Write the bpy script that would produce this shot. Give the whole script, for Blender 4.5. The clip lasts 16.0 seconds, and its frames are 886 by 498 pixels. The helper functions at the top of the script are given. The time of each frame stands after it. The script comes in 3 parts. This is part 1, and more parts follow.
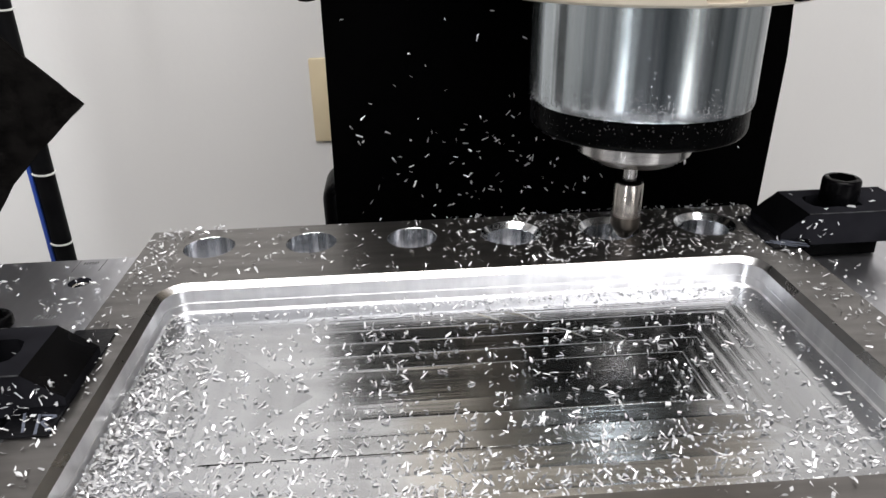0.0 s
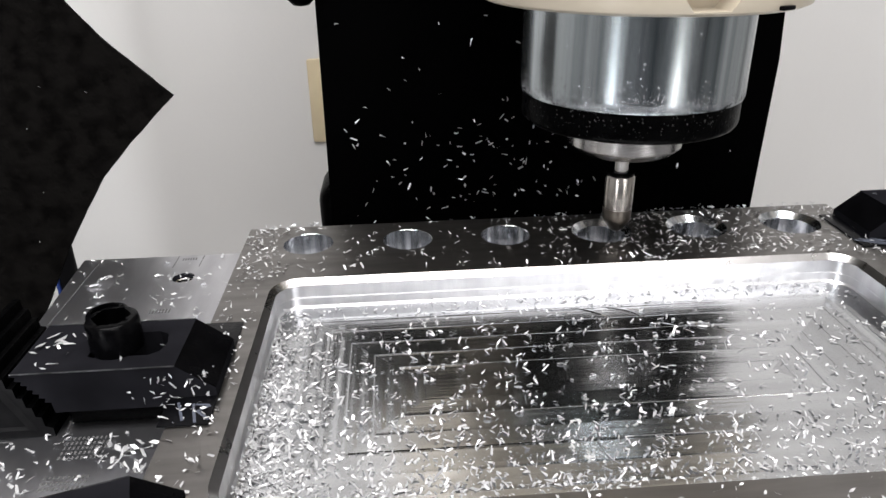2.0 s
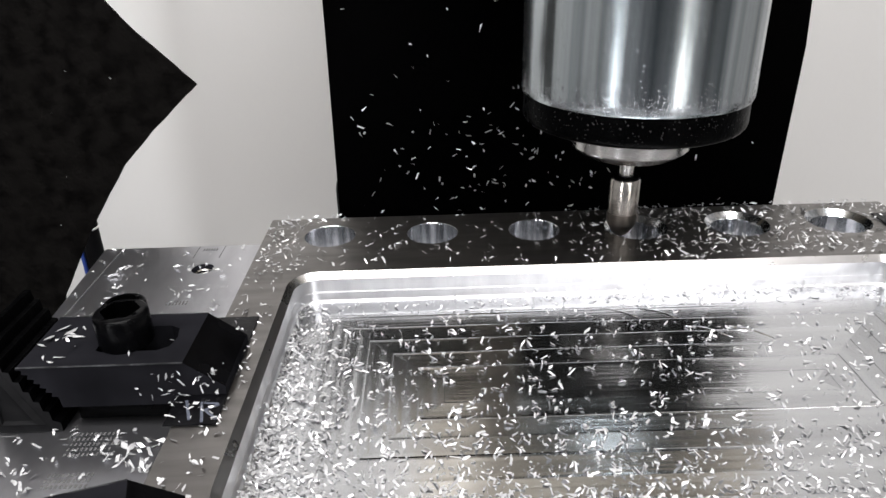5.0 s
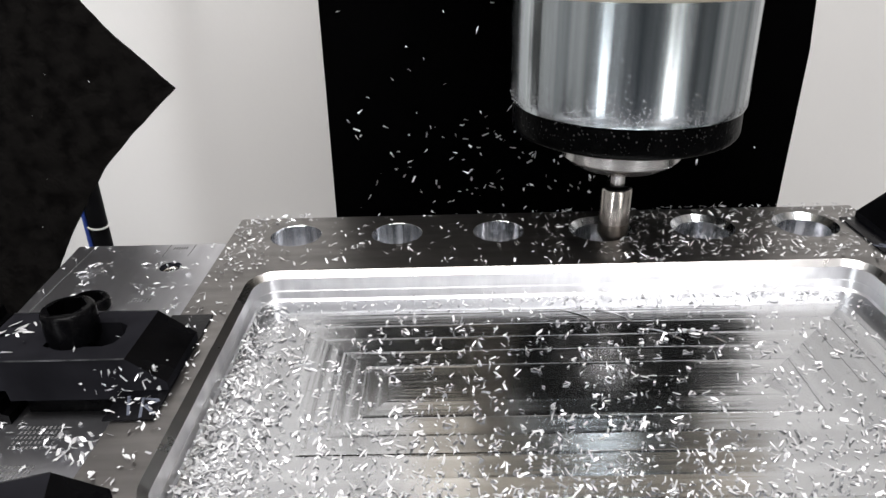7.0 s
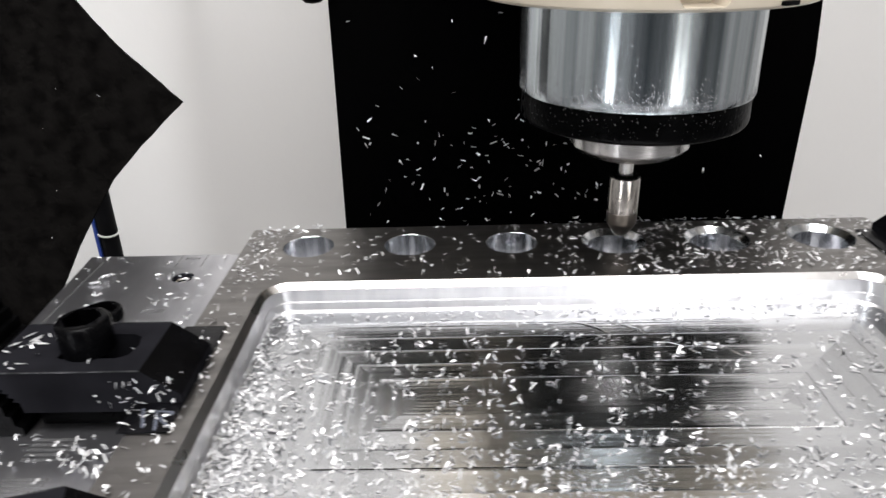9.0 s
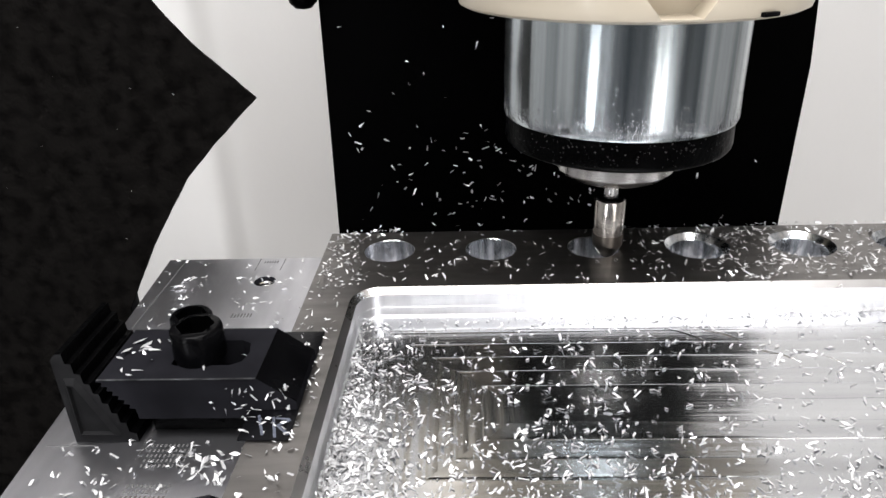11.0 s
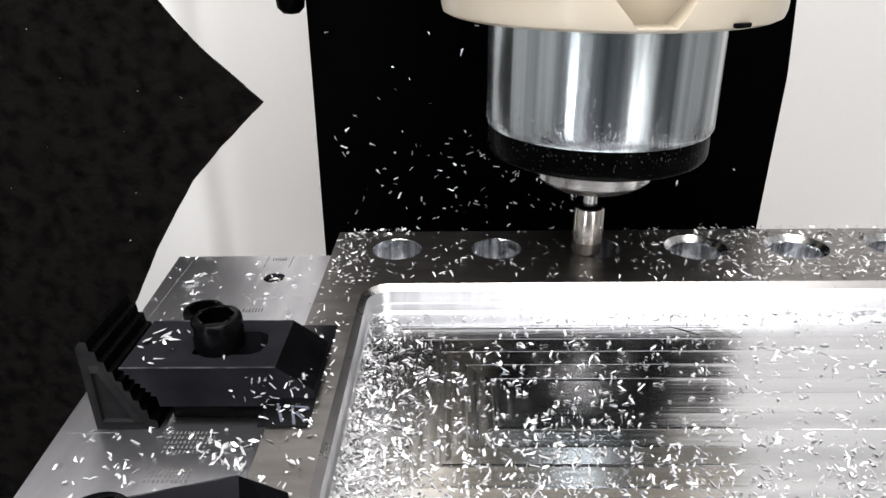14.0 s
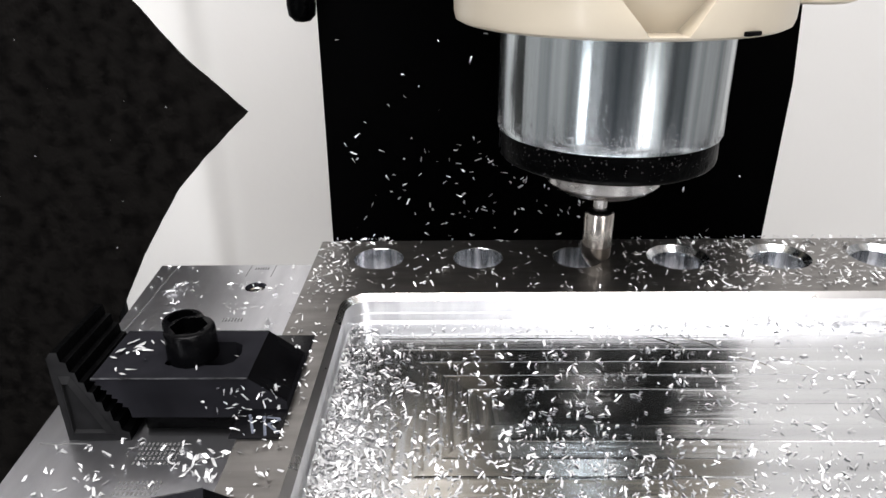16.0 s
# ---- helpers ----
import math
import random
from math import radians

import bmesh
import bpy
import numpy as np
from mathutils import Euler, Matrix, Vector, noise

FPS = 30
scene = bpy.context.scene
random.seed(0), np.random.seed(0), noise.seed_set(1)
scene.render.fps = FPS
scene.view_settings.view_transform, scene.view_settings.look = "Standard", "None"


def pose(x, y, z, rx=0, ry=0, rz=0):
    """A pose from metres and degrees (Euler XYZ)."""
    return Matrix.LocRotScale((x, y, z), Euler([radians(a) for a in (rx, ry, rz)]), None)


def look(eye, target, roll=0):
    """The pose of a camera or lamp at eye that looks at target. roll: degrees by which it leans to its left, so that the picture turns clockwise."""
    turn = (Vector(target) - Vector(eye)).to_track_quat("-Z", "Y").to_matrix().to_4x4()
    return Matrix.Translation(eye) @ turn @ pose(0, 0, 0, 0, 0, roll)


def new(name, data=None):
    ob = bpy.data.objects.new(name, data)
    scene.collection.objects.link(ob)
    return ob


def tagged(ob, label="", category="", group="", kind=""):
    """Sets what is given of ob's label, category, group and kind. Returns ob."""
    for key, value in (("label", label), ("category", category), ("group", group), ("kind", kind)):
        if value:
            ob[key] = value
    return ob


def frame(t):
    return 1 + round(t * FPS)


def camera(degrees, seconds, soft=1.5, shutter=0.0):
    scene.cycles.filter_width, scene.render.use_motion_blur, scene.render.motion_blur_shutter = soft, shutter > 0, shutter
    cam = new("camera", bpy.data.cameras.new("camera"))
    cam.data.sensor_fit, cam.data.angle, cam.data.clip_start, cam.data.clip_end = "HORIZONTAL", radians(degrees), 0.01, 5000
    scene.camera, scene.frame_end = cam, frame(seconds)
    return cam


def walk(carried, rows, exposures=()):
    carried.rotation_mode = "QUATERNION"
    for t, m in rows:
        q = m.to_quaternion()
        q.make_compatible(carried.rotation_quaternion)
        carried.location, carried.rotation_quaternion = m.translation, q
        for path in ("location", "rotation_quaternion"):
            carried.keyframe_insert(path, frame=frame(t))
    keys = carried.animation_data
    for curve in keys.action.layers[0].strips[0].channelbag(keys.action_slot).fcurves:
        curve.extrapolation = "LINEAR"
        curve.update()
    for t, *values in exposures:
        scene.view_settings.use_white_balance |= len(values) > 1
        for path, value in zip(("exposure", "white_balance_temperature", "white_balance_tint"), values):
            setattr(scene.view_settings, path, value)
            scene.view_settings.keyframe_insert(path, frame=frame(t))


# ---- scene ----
cam = camera(62.94, 16.0, shutter=0.5)
# seconds, x, y, z in metres, yaw, pitch, lean in degrees
PATH = [
    (0, 0.0795, -0.2792, 0.1224, -3.57, -24.66, -1.33),
    (0.5, 0.0783, -0.2778, 0.1229, -3.49, -24.60, -1.37),
    (1, 0.0770, -0.2788, 0.1233, -3.61, -24.50, -1.27),
    (1.5, 0.0799, -0.2798, 0.1242, -3.49, -24.65, -1.12),
    (2, 0.0828, -0.2813, 0.1251, -3.58, -24.71, -1.17),
    (2.5, 0.0825, -0.2799, 0.1254, -3.57, -24.71, -1.22),
    (3, 0.0817, -0.2774, 0.1238, -3.33, -24.68, -1.27),
    (3.5, 0.0816, -0.2778, 0.1232, -3.11, -24.87, -1.14),
    (6, 0.1099, -0.2711, 0.1212, 0.97, -25.63, -1.76),
    (6.5, 0.1104, -0.2705, 0.1213, 0.93, -25.71, -1.55),
    (7, 0.1106, -0.2710, 0.1222, 1.12, -25.37, -1.78),
    (7.5, 0.1103, -0.2695, 0.1222, 1.34, -25.17, -1.94),
    (8, 0.1101, -0.2727, 0.1226, 1.47, -24.91, -1.86),
    (8.5, 0.1096, -0.2746, 0.1234, 1.68, -24.75, -1.73),
    (9, 0.1095, -0.2747, 0.1226, 1.62, -24.63, -1.85),
    (9.5, 0.1107, -0.2718, 0.1239, 1.85, -24.86, -1.93),
    (12, 0.1234, -0.2721, 0.1272, 2.83, -24.90, -2.13),
    (12.5, 0.1231, -0.2747, 0.1276, 2.68, -24.80, -1.89),
    (13, 0.1233, -0.2772, 0.1271, 2.34, -24.78, -1.39),
    (13.5, 0.1227, -0.2762, 0.1272, 1.80, -24.58, -0.98),
    (14, 0.1222, -0.2773, 0.1264, 1.50, -24.30, -1.05),
    (14.5, 0.1205, -0.2772, 0.1263, 1.31, -24.14, -1.02),
    (15, 0.1197, -0.2762, 0.1262, 1.49, -24.10, -1.05),
    (15.5, 0.1184, -0.2787, 0.1256, 1.33, -23.82, -0.91),
    (16, 0.1177, -0.2806, 0.1270, 1.50, -23.75, -0.98),
]
walk(cam, [(t, pose(x, y, z, 90 + p, 0, w) @ pose(0, 0, 0, 0, 0, r)) for t, x, y, z, w, p, r in PATH],
     exposures=[(0, -0.12), (3.5, -0.04), (6, -0.02), (9.5, 0.08), (12, 0.24), (16, 0.28)])

# ---- light ----
world = bpy.data.worlds.new("world")
scene.world = world
world.use_nodes = True
sky = world.node_tree.nodes.new("ShaderNodeTexSky")
sky.sky_type, sky.sun_disc = "NISHITA", False
sky.sun_elevation, sky.sun_rotation = radians(40), radians(160)
world.node_tree.links.new(sky.outputs[0], world.node_tree.nodes["Background"].inputs[0])
world.node_tree.nodes["Background"].inputs[1].default_value = 0.08
scene.view_settings.exposure = 0.0


def area(name, eye, target, sx, sy, watts, color=(1, 1, 1)):
    d = bpy.data.lights.new(name, "AREA")
    d.shape, d.size, d.size_y, d.energy, d.color = "RECTANGLE", sx, sy, watts, color
    ob = new(name, d)
    ob.matrix_world = look(eye, target)
    return ob


area("window_light_right", (0.95, -1.58, 0.33), (0.95, 0, 0.33), 0.3, 2.26, 12.0, (1, 0.98, 0.97))
area("window_light_left", (-0.93, -1.58, 0.33), (-0.93, 0, 0.33), 0.2, 2.26, 21, (0.97, 0.98, 1))
area("ceiling_tube", (0.0, -0.5, 1.56), (0.0, -0.5, 0), 1.6, 0.6, 48, (1, 0.985, 0.985))
# unseen lamp added for a bright spot mirrored by spindle and pocket floor
area("fill_light_south", (0.15, -1.36, 1.52), (0.15, -0.96, 1.12), 0.9, 0.22, 13, (1, 0.985, 0.985))
# unseen fill lamp added to whiten the pocket's back wall
area("fill_light_middle", (0.62, -1.58, 1.02), (0.62, 0, 1.02), 0.34, 0.88, 4.6, (1, 0.98, 0.97))

# ---- materials ----
def material(name, color, rough=0.5, metal=0.0, color2=None, scale=40.0, stretch=(1, 1, 1), bump=0.0, bump_scale=None,
             rough_var=0.0, detail=4.0, coat=0.0, fine=0.0, per_piece=0.0, spec=0.5):
    """Principled surface with large stains, fine grain and relief."""
    m = bpy.data.materials.new(name)
    m.use_nodes = True
    nt = m.node_tree
    n, li = nt.nodes, nt.links
    b = n["Principled BSDF"]
    b.inputs["Metallic"].default_value = metal
    b.inputs["Coat Weight"].default_value = coat
    b.inputs["Specular IOR Level"].default_value = spec
    tc = n.new("ShaderNodeTexCoord")
    mp = n.new("ShaderNodeMapping")
    mp.inputs["Scale"].default_value = stretch
    li.new(tc.outputs["Object"], mp.inputs[0])
    n1 = n.new("ShaderNodeTexNoise")
    n1.inputs["Scale"].default_value, n1.inputs["Detail"].default_value = scale, detail
    li.new(mp.outputs[0], n1.inputs["Vector"])
    n2 = n.new("ShaderNodeTexNoise")
    n2.inputs["Scale"].default_value, n2.inputs["Detail"].default_value = bump_scale or scale * 8, 3.0
    li.new(mp.outputs[0], n2.inputs["Vector"])
    mix = n.new("ShaderNodeMix")
    mix.data_type = "RGBA"
    mix.inputs[6].default_value = (*color, 1)
    mix.inputs[7].default_value = (*(color2 or color), 1)
    ramp = n.new("ShaderNodeMapRange")
    ramp.inputs[1].default_value, ramp.inputs[2].default_value = 0.35, 0.65
    li.new(n1.outputs[0], ramp.inputs[0])
    if fine or per_piece:
        add = n.new("ShaderNodeMath")
        add.operation = "MULTIPLY_ADD"
        if per_piece:
            geo = n.new("ShaderNodeNewGeometry")
            li.new(geo.outputs["Random Per Island"], add.inputs[0])
            add.inputs[1].default_value = per_piece
        else:
            li.new(n2.outputs[0], add.inputs[0])
            add.inputs[1].default_value = fine
        li.new(ramp.outputs[0], add.inputs[2])
        li.new(add.outputs[0], mix.inputs[0])
    else:
        li.new(ramp.outputs[0], mix.inputs[0])
    li.new(mix.outputs[2], b.inputs["Base Color"])
    r = n.new("ShaderNodeMapRange")
    r.inputs[3].default_value, r.inputs[4].default_value = rough - rough_var, rough + rough_var
    li.new(n1.outputs[0], r.inputs[0])
    li.new(r.outputs[0], b.inputs["Roughness"])
    if bump:
        bp = n.new("ShaderNodeBump")
        bp.inputs["Strength"].default_value, bp.inputs["Distance"].default_value = 1.0, bump
        li.new(n2.outputs[0], bp.inputs["Height"])
        li.new(bp.outputs[0], b.inputs["Normal"])
    return m


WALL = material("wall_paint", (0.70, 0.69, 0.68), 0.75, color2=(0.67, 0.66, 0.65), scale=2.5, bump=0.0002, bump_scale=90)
# dark tone of unseen surfaces, chosen for what the metal reflects
DARKWALL = material("dark_unseen_paint", (0.1, 0.105, 0.115), 0.7, color2=(0.08, 0.084, 0.092), scale=2.5, bump=0.0002, bump_scale=90)
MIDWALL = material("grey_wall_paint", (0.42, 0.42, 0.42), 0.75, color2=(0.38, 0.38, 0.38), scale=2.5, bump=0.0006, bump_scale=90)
CEIL = material("ceiling_paint", (0.62, 0.6, 0.57), 0.85, color2=(0.56, 0.54, 0.51), scale=2, bump=0.001, bump_scale=60)
FLOOR = material("floor_concrete", (0.22, 0.21, 0.2), 0.7, color2=(0.15, 0.145, 0.14), scale=4, bump=0.001, bump_scale=50)
PLATE = material("milled_plate", (0.225, 0.215, 0.207), 0.33, 1.0, (0.17, 0.162, 0.155), 30, (1, 6, 1), 0.00003, 600, 0.06)
PASS_X = material("pocket_floor_metal", (0.60, 0.61, 0.625), 0.18, 1.0, (0.44, 0.448, 0.46), 90, (0.03, 1, 1), 0.00006, 700, 0.05)
PASS_Y = material("pocket_floor_metal_across", (0.53, 0.54, 0.555), 0.22, 1.0, (0.37, 0.377, 0.388), 90, (1, 0.03, 1), 0.00007, 700, 0.05)
CUT = material("bright_cut_metal", (0.8, 0.8, 0.81), 0.32, 1.0, (0.66, 0.66, 0.68), 140, (1, 1, 0.2), 0.00008, 260, 0.08)
CHAMFER = material("chamfered_edge_metal", (0.5, 0.49, 0.485), 0.28, 1.0, (0.4, 0.393, 0.388), 60, (1, 1, 1), 0.00003, 400, 0.06)
BORE = material("bored_hole_metal", (0.95, 0.96, 0.98), 0.2, 1.0, (0.5, 0.525, 0.55), 420, (1, 1, 0.015), 0.00005, 400, 0.06, detail=1.0)
SUB = material("fixture_plate_metal", (0.55, 0.55, 0.575), 0.32, 1.0, (0.43, 0.43, 0.455), 18, (5, 1, 1), 0.00003, 500, 0.07)
TABLE_IRON = material("table_iron", (0.25, 0.25, 0.26), 0.4, 1.0, (0.18, 0.18, 0.19), 20, bump=0.0001, rough_var=0.1)
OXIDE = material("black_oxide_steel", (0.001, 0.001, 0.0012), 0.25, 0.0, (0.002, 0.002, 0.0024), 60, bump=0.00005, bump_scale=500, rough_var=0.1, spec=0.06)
# greyer copy of the black steel, toned after the clamp's lit front
OXIDE_GREY = material("greyer_black_steel", (0.0065, 0.0065, 0.0078), 0.5, 0.0, (0.0125, 0.0125, 0.015), 50, bump=0.00005, bump_scale=600, rough_var=0.12, spec=0.0)
EDGE = material("rubbed_edge_steel", (0.09, 0.09, 0.095), 0.4, 0.7, (0.01, 0.01, 0.011), 260, rough_var=0.1)
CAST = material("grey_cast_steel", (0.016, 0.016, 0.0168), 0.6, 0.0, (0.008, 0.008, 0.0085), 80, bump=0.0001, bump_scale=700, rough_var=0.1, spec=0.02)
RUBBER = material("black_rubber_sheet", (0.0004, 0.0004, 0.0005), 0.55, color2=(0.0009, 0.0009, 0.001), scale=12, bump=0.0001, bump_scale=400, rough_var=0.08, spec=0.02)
APRON_MAT = material("worn_rubber_apron", (0.0006, 0.0005, 0.0005), 0.9, color2=(0.0046, 0.0042, 0.0039), scale=110, bump=0.0009, bump_scale=300, detail=14, rough_var=0.1, fine=0.5, spec=0.02)
# stretched dark and pale streaks paint upright reflections onto the spindle
CHROME = material("ground_steel_with_reflections", (0.64, 0.69, 0.71), 0.22, 1.0, (0.16, 0.185, 0.2), 130, (1, 1, 0.01), 0.0007, 60, 0.07)
STEEL = material("turned_steel", (0.55, 0.54, 0.53), 0.22, 1.0, (0.47, 0.46, 0.45), 30, (1, 1, 12), 0.00002, 400, 0.05)
CARBIDE = material("dark_cutter_steel", (0.3, 0.27, 0.24), 0.3, 1.0, (0.2, 0.18, 0.16), 80, rough_var=0.08)
BROWN = material("heat_tinted_steel", (0.47, 0.44, 0.41), 0.24, 1.0, (0.4, 0.37, 0.34), 30, (1, 1, 12), 0.00002, 400, 0.05)
# black of the seal ring, also painted in as shade in sockets and on blocks
SEAL_SHADE = material("black_seal_and_shade", (0.0004, 0.0004, 0.0005), 0.3, color2=(0.0009, 0.0009, 0.001), scale=120, bump=0.0002, bump_scale=500, rough_var=0.1, spec=0.02)
BEIGE = material("cream_enamel", (0.48, 0.425, 0.34), 0.35, color2=(0.44, 0.388, 0.306), scale=16, bump=0.0002, bump_scale=120, rough_var=0.08, coat=0.1)
CHIP = material("aluminium_chip", (0.98, 0.98, 0.99), 0.35, 0.4, (0.5, 0.5, 0.51), 60, per_piece=0.95, rough_var=0.14)
DROP = material("oil_and_chip_specks", (0.6, 0.62, 0.65), 0.12, 1.0, (0.45, 0.46, 0.48), 200, rough_var=0.08)
SPECK = material("dull_specks", (0.05, 0.05, 0.05), 0.4, 0.3, (0.012, 0.012, 0.012), 300)
IVORY = material("ivory_plastic", (0.66, 0.56, 0.38), 0.4, color2=(0.62, 0.52, 0.35), scale=30)
JACKET = material("cable_jacket", (0.003, 0.003, 0.0035), 0.5, color2=(0.006, 0.006, 0.007), scale=30, bump=0.0002, spec=0.08)
BLUE = material("blue_tape", (0.03, 0.08, 0.4), 0.45, color2=(0.025, 0.06, 0.3), scale=40)
TIE = material("white_cable_tie", (0.75, 0.75, 0.73), 0.5, color2=(0.68, 0.68, 0.66), scale=80)
INK = material("engraved_mark", (0.06, 0.06, 0.06), 0.7, color2=(0.1, 0.1, 0.1), scale=300)
CHALK = material("paint_pen_mark", (0.09, 0.1, 0.13), 0.7, color2=(0.03, 0.035, 0.05), scale=500)
CARD = material("black_shim_card", (0.0012, 0.0012, 0.0017), 0.35, color2=(0.0026, 0.0026, 0.0036), scale=120, bump=0.0001, spec=0.12)
CABINET = material("dark_grey_paint", (0.08, 0.08, 0.085), 0.5, color2=(0.06, 0.06, 0.065), scale=10, bump=0.0003)


# ---- mesh helpers ----
def finish(bm, mat, smooth=40):
    bmesh.ops.recalc_face_normals(bm, faces=bm.faces[:])
    me = bpy.data.meshes.new("mesh")
    bm.to_mesh(me)
    bm.free()
    for mm in (mat if isinstance(mat, (list, tuple)) else [mat]):
        me.materials.append(mm)
    if smooth:
        me.polygons.foreach_set("use_smooth", [True] * len(me.polygons))
        me.set_sharp_from_angle(angle=radians(smooth))
    return me


def part(name, bm, mat, parent=None, label="", smooth=40):
    ob = new(name, finish(bm, mat, smooth))
    if parent:
        ob.parent = parent
    if label:
        ob["label"] = label
    return ob


def thing(name, label, category, at=(0, 0, 0), rz=0, group="", kind=""):
    ob = new(name)
    ob.empty_display_size = 0.01
    ob.matrix_world = pose(*at, 0, 0, rz)
    return tagged(ob, label, category, group, kind)


def setting(name, bm, mat, label, category):
    return tagged(part(name, bm, mat), label, category, kind="structure")


def box(x0, x1, y0, y1, z0, z1, bevel=0.0, seg=2, bm=None):
    bm = bm or bmesh.new()
    b2 = bmesh.new()
    bmesh.ops.create_cube(b2, size=1, matrix=Matrix.Translation(((x0 + x1) / 2, (y0 + y1) / 2, (z0 + z1) / 2)) @ Matrix.Diagonal((x1 - x0, y1 - y0, z1 - z0, 1)))
    if bevel:
        bmesh.ops.bevel(b2, geom=b2.edges[:], offset=bevel, segments=seg, affect="EDGES", profile=0.5)
    return merge(bm, b2)


def merge(bm, b2):
    me = bpy.data.meshes.new("tmp")
    b2.to_mesh(me)
    b2.free()
    bm.from_mesh(me)
    bpy.data.meshes.remove(me)
    return bm


def lathe(profile, n=64, at=(0, 0, 0), bm=None, closed=True):
    """Turns (radius, height) pairs round the z axis."""
    bm = bm or bmesh.new()
    rings = []
    for r, z in profile:
        if r < 1e-7:
            rings.append([bm.verts.new((at[0], at[1], at[2] + z))])
        else:
            rings.append([bm.verts.new((at[0] + r * math.cos(2 * math.pi * k / n), at[1] + r * math.sin(2 * math.pi * k / n), at[2] + z)) for k in range(n)])
    for a, b in zip(rings, rings[1:]):
        for k in range(n):
            j = (k + 1) % n
            if len(a) == 1 and len(b) > 1:
                bm.faces.new((a[0], b[k], b[j]))
            elif len(b) == 1 and len(a) > 1:
                bm.faces.new((a[k], a[j], b[0]))
            elif len(a) > 1:
                bm.faces.new((a[k], a[j], b[j], b[k]))
    return bm


def prism(points, lo, hi, axis="y", bevel=0.0, bm=None):
    """A closed outline pushed from lo to hi along an axis. Outline pairs are the two other axes in order."""
    b2 = bmesh.new()

    def at(u, v, w):
        return {"x": (w, u, v), "y": (u, w, v), "z": (u, v, w)}[axis]
    a = [b2.verts.new(at(u, v, lo)) for u, v in points]
    b = [b2.verts.new(at(u, v, hi)) for u, v in points]
    b2.faces.new(a)
    b2.faces.new(b[::-1])
    for k in range(len(a)):
        j = (k + 1) % len(a)
        b2.faces.new((a[k], b[k], b[j], a[j]))
    bmesh.ops.recalc_face_normals(b2, faces=b2.faces[:])
    if bevel:
        bmesh.ops.bevel(b2, geom=b2.edges[:], offset=bevel, segments=1, affect="EDGES")
    return merge(bm, b2) if bm else b2


def circle(cx, cy, r, n=48):
    return [(cx + r * math.cos(2 * math.pi * k / n), cy + r * math.sin(2 * math.pi * k / n)) for k in range(n)]


def fluted(cx, cy, r, seed, n=44, depth=0.0003):
    """A bored circle whose wall waves a little."""
    rd = random.Random(seed)
    out = []
    for k in range(n):
        q = r + rd.uniform(-depth, depth)
        out.append((cx + q * math.cos(2 * math.pi * k / n), cy + q * math.sin(2 * math.pi * k / n)))
    return out


def rounded(x0, x1, y0, y1, r, n=10):
    out = []
    for cx, cy, a0 in ((x1 - r, y1 - r, 0), (x0 + r, y1 - r, 90), (x0 + r, y0 + r, 180), (x1 - r, y0 + r, 270)):
        out += [(cx + r * math.cos(radians(a0 + 90 * k / n)), cy + r * math.sin(radians(a0 + 90 * k / n))) for k in range(n + 1)]
    return out


def loop(bm, pts, z):
    vs = [bm.verts.new((x, y, z)) for x, y in pts]
    return vs, [bm.edges.new((vs[k], vs[(k + 1) % len(vs)])) for k in range(len(vs))]


def skirt(bm, upper, pts, z, index):
    """Joins a ring of verts to a new ring below it."""
    low = [bm.verts.new((x, y, z)) for x, y in pts]
    for k in range(len(low)):
        j = (k + 1) % len(low)
        bm.faces.new((upper[k], upper[j], low[j], low[k])).material_index = index
    return low


def slab(outline, holes, z1, z0, index=0, wall_index=0, hole_index=1, bm=None):
    """A plate with openings; each opening is a list of (outline, z) rings from the top down."""
    bm = bm or bmesh.new()
    edges, rings = [], []
    ov, oe = loop(bm, outline, z1)
    edges += oe
    for h in holes:
        hv, he = loop(bm, h[0][0], z1)
        edges += he
        rings.append((hv, h))
    made = bmesh.ops.triangle_fill(bm, use_beauty=True, use_dissolve=False, edges=edges)
    for f in made["geom"]:
        if isinstance(f, bmesh.types.BMFace):
            f.material_index = index
    low = skirt(bm, ov, outline, z0, wall_index)
    for hv, h in rings:
        up = hv
        for pts, z in h[1:]:
            up = skirt(bm, up, pts, z, hole_index)
        if len(up) == 4:
            bm.faces.new(up)
    return bm, low


# ---- the room ----
X0, X1, Y0, Y1, ZF, ZC = -2.0, 2.2, -1.6, 0.72, -1.0, 1.6
setting("floor", box(X0 - 0.1, X1 + 0.1, Y0 - 0.1, Y1 + 0.1, ZF - 0.1, ZF), FLOOR, "grey concrete workshop floor", "floor")
setting("ceiling", box(X0 - 0.1, X1 + 0.1, Y0 - 0.1, Y1 + 0.1, ZC, ZC + 0.1), CEIL, "off-white painted ceiling", "ceiling")
setting("wall_north", box(X0, X1, Y1, Y1 + 0.1, ZF, ZC), WALL, "smooth off-white painted wall behind the machine", "wall")
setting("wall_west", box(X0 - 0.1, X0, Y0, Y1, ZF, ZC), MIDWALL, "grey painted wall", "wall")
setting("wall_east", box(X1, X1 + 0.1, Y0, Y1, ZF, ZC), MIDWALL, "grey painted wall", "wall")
# the middle opening is made up to go with the fill lamp
WIN = [(-1.03, -0.83, -0.8, 1.46), (0.45, 0.79, 0.58, 1.46), (0.8, 1.1, -0.8, 1.46)]
# unseen south wall, kept dark so that the pocket floor reflects dark
bm = bmesh.new()
for xa, xb in zip([X0] + [w[1] for w in WIN], [w[0] for w in WIN] + [X1]):
    box(xa, xb, Y0 - 0.1, Y0, ZF, ZC, bm=bm)
